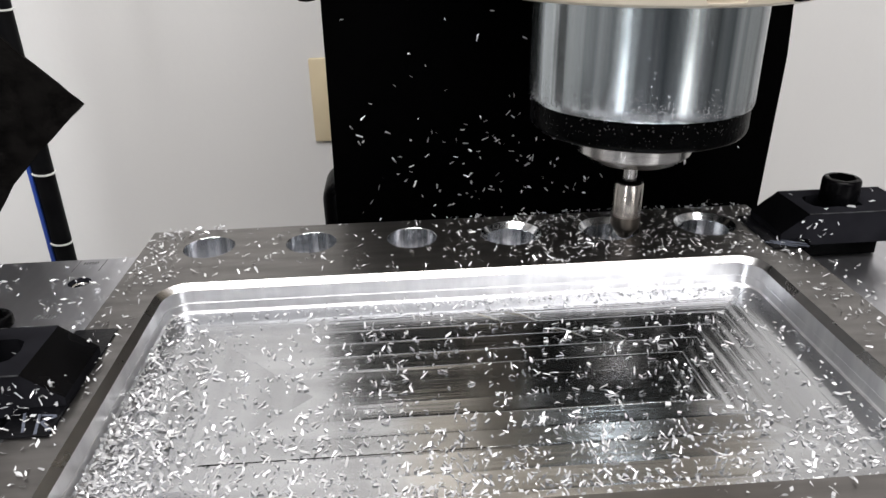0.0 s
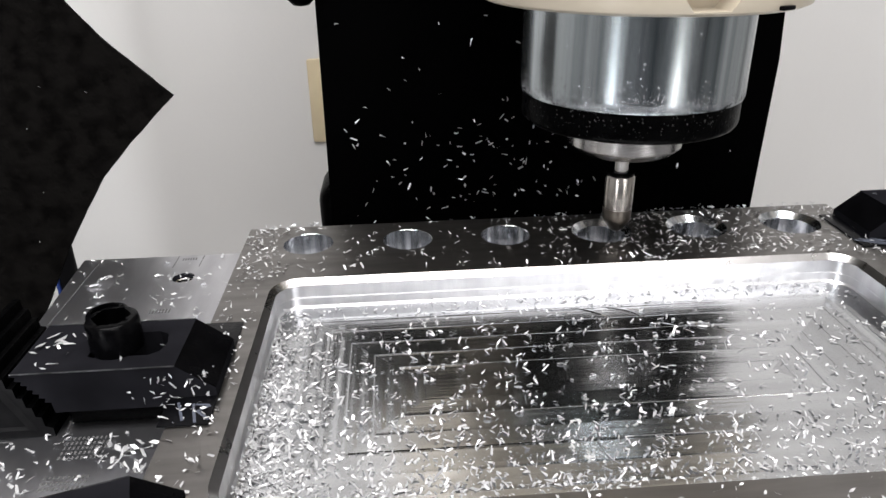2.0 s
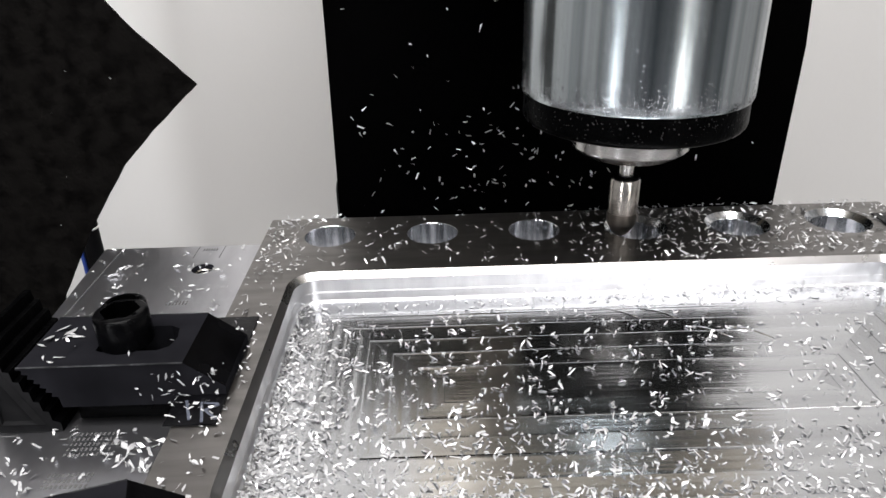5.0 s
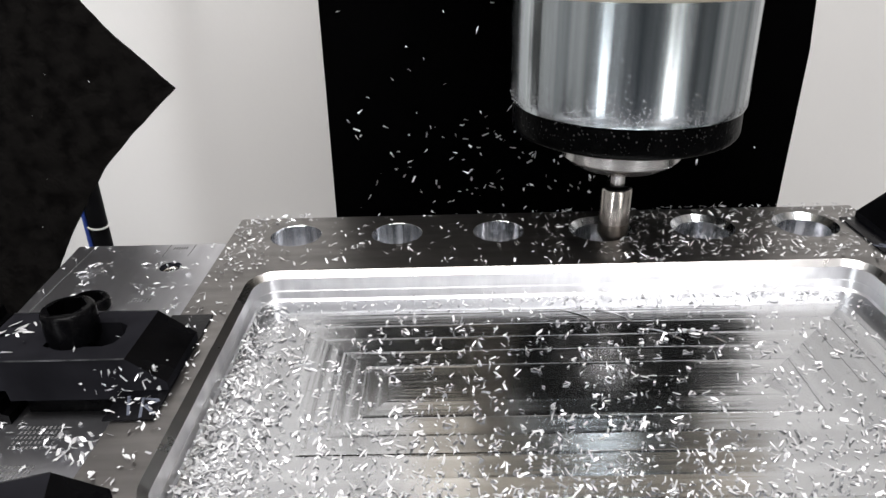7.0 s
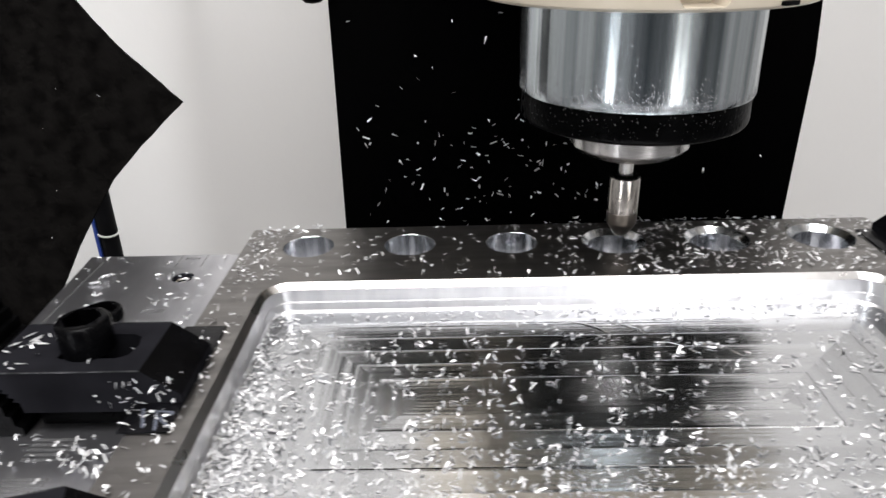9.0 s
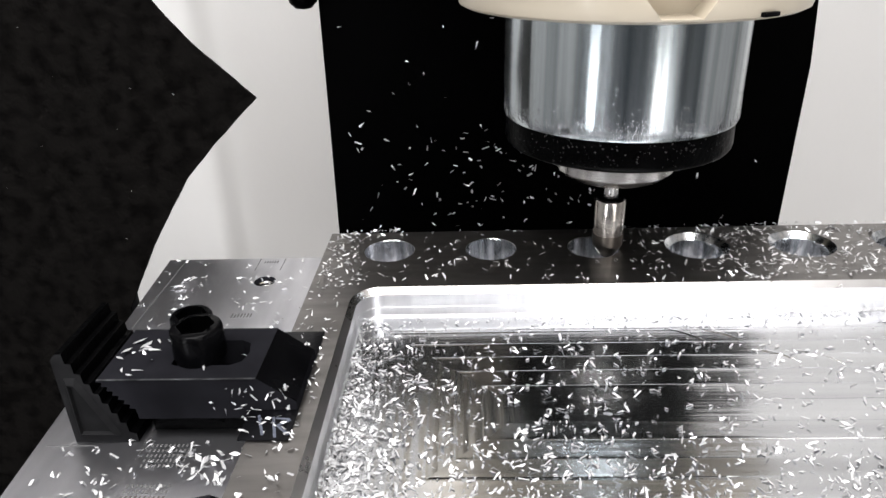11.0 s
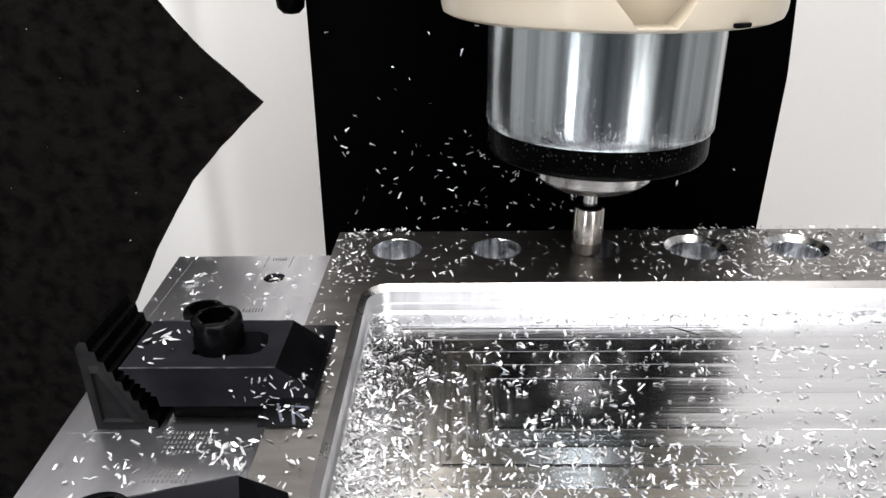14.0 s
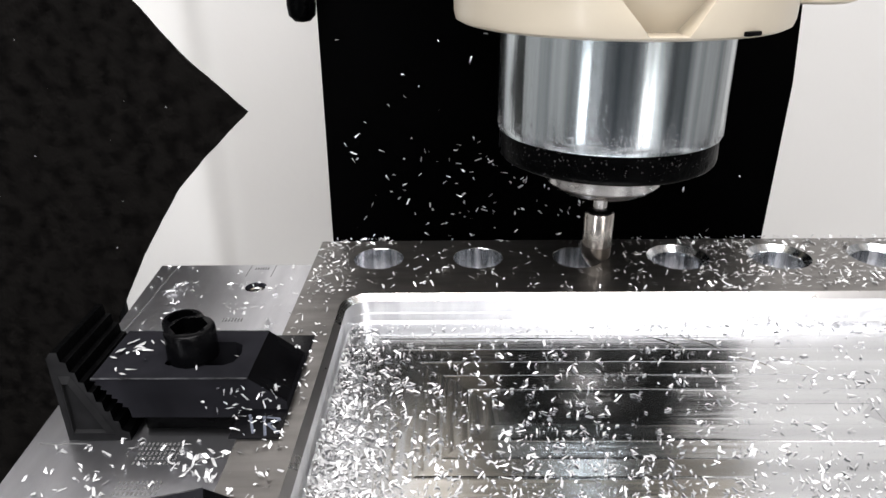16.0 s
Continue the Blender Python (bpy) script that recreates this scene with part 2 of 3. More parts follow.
for xa, xb, wa, wb in WIN:
    box(xa, xb, Y0 - 0.1, Y0, ZF, wa, bm=bm)
    box(xa, xb, Y0 - 0.1, Y0, wb, ZC, bm=bm)
setting("wall_south", bm, DARKWALL, "unseen wall made dark for the metal's reflections, with tall openings", "wall")

# unseen bars added before two lamps to trim their highlights on the spindle
for x, w, tilt in ((0.95, 0.38, 0), (-0.93, 0.34, -20)):
    rail = part("highlight_blocker", box(-w / 2, w / 2, -0.02, 0.02, -0.13, 0.13, 0.006), DARKWALL)
    rail.matrix_world = pose(x, -1.54, -0.11, 0, tilt, 0)
    tagged(rail, "unseen dark bar added to cut off a spindle highlight", "window rail", kind="structure")

# ---- the wall plate, the cable and the knob ----
ob = thing("wall_plate", "ivory plastic wall plate on the white wall", "wall plate", (0.0015, Y1, -0.103))
part("cover", box(-0.035, 0.035, -0.006, 0, -0.0575, 0.0575, 0.003), IVORY, ob)
part("switch", box(-0.005, 0.005, -0.014, -0.005, -0.012, 0.012, 0.001), IVORY, ob)
for z in (-0.03, 0.03):
    part("screw", lathe([(0, 0), (0.003, 0), (0.003, 0.001), (0, 0.0015)], 12), IVORY, ob).matrix_local = pose(0, -0.006, z, 90)

ob = thing("power_cable", "black cable with blue stripe and white ties", "cable", (-0.305, 0.5, 0))
part("jacket", lathe([(0, ZF), (0.011, ZF), (0.011, ZC), (0, ZC)], 20), JACKET, ob)
part("stripe", box(-0.0125, -0.0085, -0.0095, -0.003, ZF + 0.01, ZC - 0.01, 0.001), BLUE, ob, "blue tape stripe")
for z in (-0.202, -0.12, -0.035, 0.05, 0.14):
    part("tie", lathe([(0.011, -0.0008), (0.0126, -0.0008), (0.0126, 0.0008), (0.011, 0.0008)], 20), TIE, ob, "white cable tie").matrix_local = pose(0, 0, z, 6, 8)

# ---- the machine behind the work ----
setting("machine_base", box(0.06, 0.40, -0.2, 0.36, ZF, -0.16, 0.01), CABINET, "dark painted machine base", "machine base")
setting("machine_column", box(0.075, 0.265, 0.125, 0.33, -0.16, 0.75, 0.008), BEIGE, "cream machine column behind the rubber sheet", "machine column")

setting("way_guard", box(0.018, 0.31, 0.26, 0.329, -0.161, -0.068, 0.014, 4), SEAL_SHADE, "black rounded way guard behind the column", "machine guard")

# the black sheet: a thin curved panel with a lip curling at its low corner
bm = bmesh.new()
NU, NV = 16, 24
grid = {}
for i in range(NU + 1):
    for j in range(NV + 1):
        u, v = i / NU, j / NV
        z = -0.155 + 0.308 * v
        xl = 0.044 + 0.0006 * math.sin(14 * z)
        xr = 0.2932 + 0.008 * z - 0.004 * max(0, (z - 0.05)) / 0.05 + 0.0015 * math.sin(9 * z)
        grid[i, j] = bm.verts.new((xl + (xr - xl) * u, 0.107 + 0.004 * math.sin(2.4 * u + 5 * z) , z))
for i in range(NU):
    for j in range(NV):
        bm.faces.new((grid[i, j], grid[i + 1, j], grid[i + 1, j + 1], grid[i, j + 1]))
bmesh.ops.solidify(bm, geom=bm.faces[:], thickness=0.0025)
cover = tagged(part("rubber_curtain", bm, RUBBER), "black rubber sheet hanging before the machine column", "rubber sheet")

ob = thing("lever_knob", "black plastic knob on a short lever", "knob", (0.0387, 0.1, 0.1))
part("ball", lathe([(0, -0.0145), (0.004, -0.0138), (0.0068, -0.011), (0.0074, -0.006), (0.0068, 0.004), (0.005, 0.012), (0, 0.013)], 24), SEAL_SHADE, ob)
part("rod", lathe([(0, 0.01), (0.003, 0.01), (0.003, 0.3), (0, 0.3)], 16), OXIDE, ob)

# ---- the milling head ----
AX, AY, TRAM = 0.1748, -0.0002, 0.8
machine_head = thing("milling_head", "cream enamelled milling head above the work", "milling head", (AX, AY, 0))
machine_head.matrix_world = pose(AX, AY, 0, 0, TRAM, 0)
casting = part("casting", lathe([(0, 0.0957), (0.044, 0.0957), (0.0577, 0.0957), (0.0596, 0.0967), (0.0603, 0.0992), (0.0609, 0.13), (0.0613, 0.32), (0, 0.32)], 128), BEIGE, machine_head, "cream enamelled casting")
# a V-shaped recess added to the casting's front to imitate a V of shade
wedge = prism([(-0.006, 0.0972), (0.006, 0.0972), (0.0195, 0.1185), (-0.0245, 0.1185)], -0.09, -0.0535, "y")
# its back leans downward so that the V turns darker
for v in wedge.verts:
    if v.co.y > -0.06:
        v.co.y = -0.0475 if v.co.z < 0.1 else -0.0575
cut = new("cut", finish(wedge, BEIGE, 0))
cut.parent = machine_head
cut.matrix_local = pose(0, 0, 0, 0, 0, 3.5)
mod = casting.modifiers.new("recess", "BOOLEAN")
mod.operation, mod.object, mod.solver = "DIFFERENCE", cut, "EXACT"
bpy.context.view_layer.update()
carved = bpy.data.meshes.new_from_object(casting.evaluated_get(bpy.context.evaluated_depsgraph_get()))
casting.modifiers.clear()
casting.data = carved
bpy.data.objects.remove(cut)
part("neck", box(-0.058, 0.058, 0.0, 0.125, 0.0967, 0.32, 0.006), BEIGE, machine_head)
part("boss", lathe([(0, 0), (0.014, 0), (0.0165, 0.001), (0.0175, 0.004), (0.018, 0.05), (0, 0.05)], 32), BEIGE, machine_head).matrix_local = pose(0.0672, -0.002, 0.1025)
part("drip_slot", box(-0.003, 0.003, -0.001, 0.001, -0.0007, 0.0007, 0.0003), OXIDE, casting, "dark notch").matrix_local = pose(0.0302, -0.0527, 0.0975, 0, 0, 30)
head = thing("spindle_quill", "sliding steel spindle quill with chamfer cutter", "spindle", (AX, AY, 0))
spindle = part("spindle_housing", lathe([(0.03, 0.14), (0.0427, 0.14), (0.0429, 0.06), (0.0429, 0.0572), (0.0425, 0.0562), (0.03, 0.0562)], 128), CHROME, head, "ground steel spindle housing")
part("seal_ring", lathe([(0.02, 0.0563), (0.0419, 0.0563), (0.0421, 0.0478), (0.0418, 0.0466), (0.041, 0.0455), (0.0395, 0.0448), (0.037, 0.0443), (0.02, 0.0442)], 96), SEAL_SHADE, head, "black speckled seal ring")
nut = part("collet_nut", lathe([(0.008, 0.0443), (0.0222, 0.0443), (0.0228, 0.0437), (0.0228, 0.0352), (0.0223, 0.0345), (0.0196, 0.0323), (0.0186, 0.0317), (0.0125, 0.0311), (0.0, 0.0318)], 72), STEEL, head, "turned steel collet nut", 15)
cutter = part("cutter", lathe([(0, 0.0208), (0.0056, 0.0208), (0.0061, 0.0202), (0.0061, 0.0062), (0, 0.0062)], 48), BROWN, head, "steel chamfer cutter")
part("cutting_tip", lathe([(0, 0.0063), (0.00608, 0.0063), (0.00606, 0.002), (0.0059, 0.0012), (0.0032, -0.0033), (0.0012, -0.0047), (0, -0.0047)], 48), CARBIDE, cutter, "dark chip-stained cutting tip")
part("shank", lathe([(0, 0.0335), (0.0029, 0.0335), (0.0029, 0.0218), (0, 0.0218)], 32), STEEL, cutter)
part("collar", lathe([(0, 0.0219), (0.0052, 0.0219), (0.0057, 0.0215), (0.0057, 0.0208), (0, 0.0208)], 40), OXIDE, cutter, "dark collar")
rng = random.Random(5)
verts, faces = [], []


def speck(verts, faces, c, nrm, s, flat=0.4):
    """A small flattened blob on a surface."""
    nrm = Vector(nrm).normalized()
    a = nrm.orthogonal().normalized()
    b = nrm.cross(a)
    o = len(verts)
    for k in range(6):
        w = 2 * math.pi * k / 6 + rng.random()
        q = s * rng.uniform(0.6, 1.1)
        verts.append(Vector(c) + a * q * math.cos(w) + b * q * math.sin(w) * 1.3 - nrm * s * 0.1)
    verts.append(Vector(c) + nrm * s * flat)
    for k in range(6):
        faces.append((o + k, o + (k + 1) % 6, o + 6))


def mesh_of(name, verts, faces, mat, smooth=True):
    me = bpy.data.meshes.new(name)
    me.from_pydata([tuple(v) for v in verts], [], faces)
    me.materials.append(mat)
    if smooth:
        me.polygons.foreach_set("use_smooth", [True] * len(me.polygons))
    return new(name, me)


for k in range(1500):
    w = rng.uniform(math.pi, 2 * math.pi)
    h = 0.0573 + min(rng.expovariate(1 / 0.0028), 0.034)
    speck(verts, faces, (0.0429 * math.cos(w), 0.0429 * math.sin(w), h), (math.cos(w), math.sin(w), 0), rng.uniform(0.00012, 0.00045))
ob = mesh_of("oil_film", verts, faces, DROP)
ob.parent = spindle
tagged(ob, "oil drops and fine chips clinging to the steel", kind="stuff")
verts, faces = [], []
for k in range(220):
    w = rng.uniform(math.pi, 2 * math.pi)
    speck(verts, faces, (0.042 * math.cos(w), 0.042 * math.sin(w), rng.uniform(0.047, 0.0558)), (math.cos(w), math.sin(w), 0), rng.uniform(0.00012, 0.0004))
ob = mesh_of("ring_specks", verts, faces, SPECK)
ob.parent = head
tagged(ob, "fine chips on the black ring", kind="stuff")

# ---- what slides with the table ----
sliding = []
SZ = -0.0095
SX0, SX1, SY0, SY1 = -0.0995, 0.33, -0.26, 0.0145
PB = -0.0136
TBL = tagged(part("sliding_table", box(SX0 + 0.03, SX1 - 0.03, SY0 + 0.05, SY1 - 0.004, -0.1595, SZ - 0.0125, 0.002), TABLE_IRON), "grey iron sliding table under the fixture plate", "machine table")
sliding.append(TBL)
sub = thing("fixture_plate", "brushed aluminium fixture plate with tapped holes", "fixture plate")
holes = [(-0.0518, -0.0075, 0.0033), (-0.062, -0.22, 0.0033), (0.288, -0.05, 0.0033), (0.285, -0.13, 0.0033)]
rest = [(-0.0277, -0.1725), (0.2377, -0.1725), (0.2377, SY1 - 0.0006), (-0.0277, SY1 - 0.0006)]
cuts = [[(circle(x, y, r + 0.0012, 24), SZ), (circle(x, y, r, 24), SZ - 0.0012), (circle(x, y, r, 24), SZ - 0.0115)] for x, y, r in holes]
bm, low = slab([(SX0 + 0.016, SY0), (SX1, SY0), (SX1, SY1), (SX0 - 0.0005, SY1)], cuts + [[(rest, SZ), (rest, PB)]], SZ, SZ - 0.0125)
bm.faces.new(low)
# opening walls are near black: recess shade painted into the bright plate
part("body", bm, [SUB, OXIDE_GREY], sub)
for x, y, r in holes:
    bm = bmesh.new()
    for k in range(6):
        lathe([(r - 0.0001, 0.0004), (r - 0.0007, 0), (r - 0.0001, -0.0004)], 20, (x, y, SZ - 0.002 - 0.0013 * k), bm)
    part("thread", bm, STEEL, sub, "bright thread of a tapped hole")


def mark(x0, y0, nx, ny, sx, sy, w, h):
    for i in range(nx):
        for j in range(ny):
            b2 = box(x0 + i * sx, x0 + i * sx + w, y0 + j * sy, y0 + j * sy + h, SZ - 0.0001, SZ + 0.00008)
            part("etched_bar", b2, INK, sub, "", 0)


mark(-0.0585, -0.1185, 10, 5, 0.00125, 0.0021, 0.0006, 0.0012)
mark(-0.059, -0.1305, 10, 3, 0.00125, 0.0021, 0.0006, 0.0012)
mark(-0.0575, -0.037, 7, 1, 0.0012, 0.002, 0.0005, 0.0028)
mark(-0.0565, 0.0095, 6, 1, 0.0011, 0.002, 0.0005, 0.0022)
mark(-0.059, 0.0025, 1, 1, 0.001, 0.001, 0.0003, 0.0115)
mark(-0.048, 0.0025, 1, 1, 0.001, 0.001, 0.0003, 0.0115)
mark(-0.0895, -0.1095, 1, 1, 0.001, 0.001, 0.0145, 0.0003)
mark(-0.0925, -0.075, 1, 1, 0.001, 0.001, 0.0003, 0.088)
sliding.append(sub)

# ---- the workpiece ----
PX0, PX1, PY0, PY1 = -0.0272, 0.2372, -0.172, 0.0187
KX0, KX1, KY0, KY1, KR, DEEP = -0.0105, 0.2185, -0.1530, -0.0322, 0.011, -0.0115
work = thing("workpiece", "milled aluminium plate with pocket and six holes", "metal plate")
HR, PITCH = 0.0104, 0.042
openings = []
for k in range(6):
    x = PITCH * k
    c = 0.0024 if k >= 3 else 0.00008
    openings.append([(circle(x, 0, HR + c, 44), 0), (circle(x, 0, HR, 44), -c), (fluted(x, 0, HR, k), -c - 0.0006), (fluted(x, 0, HR, k), PB + 0.0002)])
pk = lambda d: rounded(KX0 + d, KX1 - d, KY0 + d, KY1 - d, KR - d, 12)
CH = 0.0022
FX0, FX1, FY0, FY1 = KX0 + CH, KX1 - CH, KY0 + CH, KY1 - CH
openings.append([(pk(0), 0), (pk(CH), -CH), (pk(CH), -0.0074), (pk(CH + 0.0001), -0.00745), (pk(CH + 0.0001), DEEP + 0.0008), (pk(CH + 0.0004), DEEP + 0.0003), (pk(CH + 0.0008), DEEP)])
outer = rounded(PX0, PX1, PY0, PY1, 0.0008, 2)
bm = bmesh.new()
bm, low = slab(outer, openings, 0.0, -0.0005, 0, 0, 1)
grow = rounded(PX0 - 0.0003, PX1 + 0.0003, PY0 - 0.0003, PY1 + 0.0003, 0.0011, 2)
low = skirt(bm, low, grow, -0.0009, 0)
low = skirt(bm, low, grow, PB, 0)
for f in bm.faces:
    if f.material_index == 1 and f.calc_center_median().y > -0.02:
        f.material_index = 2
    elif f.material_index == 1 and f.calc_center_median().z > -CH:
        f.material_index = 3
part("plate", bm, [PLATE, CUT, BORE, CHAMFER], work, "", 24)

# floor of the pocket: nested cutter passes, each a shallow trough with a burr along its edge
FIRST, STEP, LEAN, LEAN_WALL, LEAN_FRONT, HUMP, BURR, TROUGH = 0.0116, 0.0083, 0.00016, 0.0003, 0.0007, 0.00008, 0.00005, 0.00004
STATIONS = (0.0, 0.02, 0.04, 0.06, 0.08, 0.1, 0.13, 0.19, 0.25, 0.31, 0.37, 0.44, 0.5, 0.56, 0.63, 0.69, 0.75, 0.81, 0.87, 0.93, 0.97, 1.0)
rr = random.Random(3)
for k in range(8):
    d, e = (FIRST + STEP * (k - 1) if k else 0.0), FIRST + STEP * k
    a = (FX0 + d, FX1 - d, FY0 + d, FY1 - d)
    b = (FX0 + e, FX1 - e, FY0 + e, FY1 - e)
    last = b[3] - b[2] < 0
    if last:
        b = (a[0] + (a[3] - a[2]) / 2, a[1] - (a[3] - a[2]) / 2, (a[2] + a[3]) / 2, (a[2] + a[3]) / 2)
    ca = ((a[0], a[2]), (a[1], a[2]), (a[1], a[3]), (a[0], a[3]))
    cb = ((b[0], b[2]), (b[1], b[2]), (b[1], b[3]), (b[0], b[3]))
    bm = bmesh.new()
    tilt = rr.uniform(-1, 1) * 0.0001 * (not last)
    for q in range(4):
        j = (q + 1) % 4
        # a soft burr, then a shallow trough
        prof = [(u, BURR * math.exp(-((u - 0.06) / 0.05) ** 2) - TROUGH * math.sin(math.pi * u) + tilt * u * (1 - u)) for u in STATIONS]
        # the cutter leans a little, so the passes along x rise towards the back
        if q == 0:
            prof = [(u, h + LEAN_FRONT * (1 - 0.16 * k) * min(u, 33 * (1 - u))) for u, h in prof]
        elif q == 2 and k == 0:
            prof = [(u, h + LEAN_WALL * min(u, 4 * (1 - u))) for u, h in prof]
        elif q == 2:
            prof = [(u, h + LEAN * min(12 * u, 1 - u)) for u, h in prof]
        else:
            prof = [(u, h + 0.5 * HUMP * (1 - math.cos(4 * math.pi * u))) for u, h in prof]
        if last:
            prof = ((0.0, 0.0), (1.0, 0.0))
        prev = None
        for s, h in prof:
            pa = [ca[q][n] + (cb[q][n] - ca[q][n]) * s for n in (0, 1)]
            pb = [ca[j][n] + (cb[j][n] - ca[j][n]) * s for n in (0, 1)]
            row = [bm.verts.new((*pa, DEEP + h)), bm.verts.new((*pb, DEEP + h))]
            if prev:
                bm.faces.new((prev[0], prev[1], row[1], row[0])).material_index = q % 2
            prev = row
    bmesh.ops.remove_doubles(bm, verts=bm.verts[:], dist=1e-6)
    part("cutter_pass", bm, [PASS_X, PASS_Y], work, "", 30)
    if last:
        break
# stray curved scratches where the cutter came down
for k in range(4):
    bm = bmesh.new()
    cx, cy = 0.102 + 0.0135 * k, -0.046 - 0.0068 * k + 0.005 * (k % 2)
    pts = []
    for j in range(9):
        q = j / 8
        pts.append((cx + 0.013 * q, cy - 0.008 * q + 0.0025 * math.sin(math.pi * q) * (1 if k % 2 else 0.6), 0.0013 * math.sin(math.pi * q) + 0.0001))
    for p, q in zip(pts, pts[1:]):
        for sgn in (-1, 1):
            bm.faces.new([bm.verts.new(v) for v in ((p[0], p[1], DEEP + 0.00025), (q[0], q[1], DEEP + 0.00025), (q[0], q[1] + sgn * q[2], DEEP - 0.00002), (p[0], p[1] + sgn * p[2], DEEP - 0.00002))])
    part("swirl_scratch", bm, PASS_X, work, "", 0)
sliding.append(work)


# ---- clamps ----
def make_clamp(at, rz, mirror=False):
    """A step clamp bar; its nose lies on the plate, its long axis along x."""
    s = -1 if mirror else 1
    ob = thing("step_clamp", "black oxide steel step clamp holding the plate", "clamp", at, rz, "clamps holding the plate")
    top, bot, hw = 0.0115, 0.0008, 0.0133
    teeth = []
    for k in range(7):
        teeth += [(-0.0455 + 0.0013 * k + 0.0, top - 0.0015 * k - 0.0008), (-0.0455 + 0.0013 * k + 0.0018, top - 0.0015 * k - 0.0010)]
    prof = [(0.0, top)] + [(-0.045, top)] + teeth + [(-0.0355, bot - 0.0028), (-0.003, bot - 0.0028), (-0.001, bot), (0.0105, bot), (0.0105, 0.0035)]
    prof = [(s * u, v) for u, v in prof]
    slot = [(s * u, v) for u, v in ((-0.0265, -0.0058), (-0.025, -0.0066), (-0.009, -0.0066), (-0.0062, -0.0048), (-0.0052, 0.0), (-0.0062, 0.0048), (-0.009, 0.0066), (-0.025, 0.0066), (-0.0265, 0.0058))]
    bm = prism(prof, -hw, hw, "y")
    bm.faces.ensure_lookup_table()
    lid = max((f for f in bm.faces if abs(f.normal.z) > 0.99), key=lambda f: f.calc_center_median().z)
    rim = lid.edges[:]
    bmesh.ops.delete(bm, geom=[lid], context="FACES_ONLY")
    sv, se = loop(bm, slot, top)
    bmesh.ops.triangle_fill(bm, use_beauty=True, edges=rim + se)
    bm.faces.new(skirt(bm, sv, slot, bot, 0))
    bm.normal_update()
    # the nose takes the darker copy, so its shade is put into the colour
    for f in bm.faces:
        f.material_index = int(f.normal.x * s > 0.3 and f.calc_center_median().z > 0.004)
    bar = part("bar", bm, [OXIDE_GREY, OXIDE], ob, "", 20)
    # added black filler that stands in for the shade under the bar
    part("gap_shade", box(min(s * -0.034, s * -0.003), max(s * -0.034, s * -0.003), -hw + 0.004, hw - 0.004, -0.0092, bot - 0.0026, 0.0004), SEAL_SHADE, bar)
    for side in (-1, 1):
        part("worn_edge", box(min(s * -0.045, 0), max(s * -0.045, 0), side * hw - 0.0002, side * hw + 0.0002, top - 0.0002, top + 0.0001), EDGE, bar, "rubbed pale edge", 0)
    return ob


def make_screw(name, at, r, h, label, sock=0.75, group=""):
    """A socket-head cap screw with a hexagon recess."""
    ob = thing(name, label, "screw", at, 0, group)
    n = 48
    prof = [(0, 0), (r * 0.98, 0), (r, 0.0004), (r, h - 0.0018), (r * 0.985, h - 0.0010), (r * 0.94, h - 0.0004), (r * 0.87, h - 0.0001), (r * 0.82, h), (r * sock + 0.0004, h)]
    bm = lathe(prof, n)
    top = [v for v in bm.verts if abs(v.co.z - h) < 1e-7 and math.hypot(v.co.x, v.co.y) < r * sock + 0.0006]
    for v in top:
        w = math.atan2(v.co.y, v.co.x)
        q = (math.degrees(w) - 10) % 60 - 30
        rad = r * sock * math.cos(radians(30)) / math.cos(radians(q))
        v.co.x, v.co.y = rad * math.cos(w), rad * math.sin(w)
    top.sort(key=lambda v: math.atan2(v.co.y, v.co.x))
    # socket walls and bottom are coloured blacker to paint the shade inside
    low = [bm.verts.new((v.co.x, v.co.y, h * 0.1)) for v in top]
    for k in range(len(top)):
        j = (k + 1) % len(top)
        bm.faces.new((top[k], top[j], low[j], low[k])).material_index = 1
    bm.faces.new(low).material_index = 1
    part("head", bm, [OXIDE, SEAL_SHADE], ob)
    return ob


def make_step_block(at, rz=0):
    """A triangular step block with teeth on its slope and a recess in its face."""
    ob = thing("step_block", "dark cast step block under the clamp heel", "step block", at, rz)
    h, w, n = 0.0302, 0.0185, 8
    prof = [(w, 0), (0.0, 0), (-0.0005, h - 0.002), (0.0012, h)]
    for k in range(n):
        x, z = 0.003 + (w - 0.0035) * k / n, h - (h - 0.0035) * k / n
        prof += [(x, z), (x + 0.0003, z - 0.0031)]
    prof += [(w, 0.003)]
    bm = prism(prof, -0.0145, 0.0145, "y")
    bm.normal_update()
    # slope, top and sides get the blackest colour: their shade is painted in
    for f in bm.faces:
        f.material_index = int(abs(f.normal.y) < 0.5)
    body = part("body", bm, [CAST, SEAL_SHADE], ob, "", 20)
    tri = [(0.0028, 0.0035), (0.0125, 0.0035), (0.0045, 0.0205), (0.0028, 0.0205)]
    rim = [(0.0018, 0.0025), (0.0145, 0.0025), (0.0052, 0.0225), (0.0018, 0.0225)]
    bm = bmesh.new()
    for k in range(4):
        j = (k + 1) % 4
        bm.faces.new([bm.verts.new((p[0], y, p[1])) for p, y in ((rim[k], -0.0146), (rim[j], -0.0146), (tri[j], -0.0156), (tri[k], -0.0156))])
        bm.faces.new([bm.verts.new((p[0], y, p[1])) for p, y in ((tri[k], -0.0156), (tri[j], -0.0156), ((tri[j][0] * 0.9 + 0.0005, tri[j][1] * 0.9 + 0.001), -0.0146), ((tri[k][0] * 0.9 + 0.0005, tri[k][1] * 0.9 + 0.001), -0.0146))])
    part("rib", bm, CAST, body, "", 0)
    return ob


CY = -0.0935
sliding.append(make_clamp((-0.0262, CY, 0), 0))
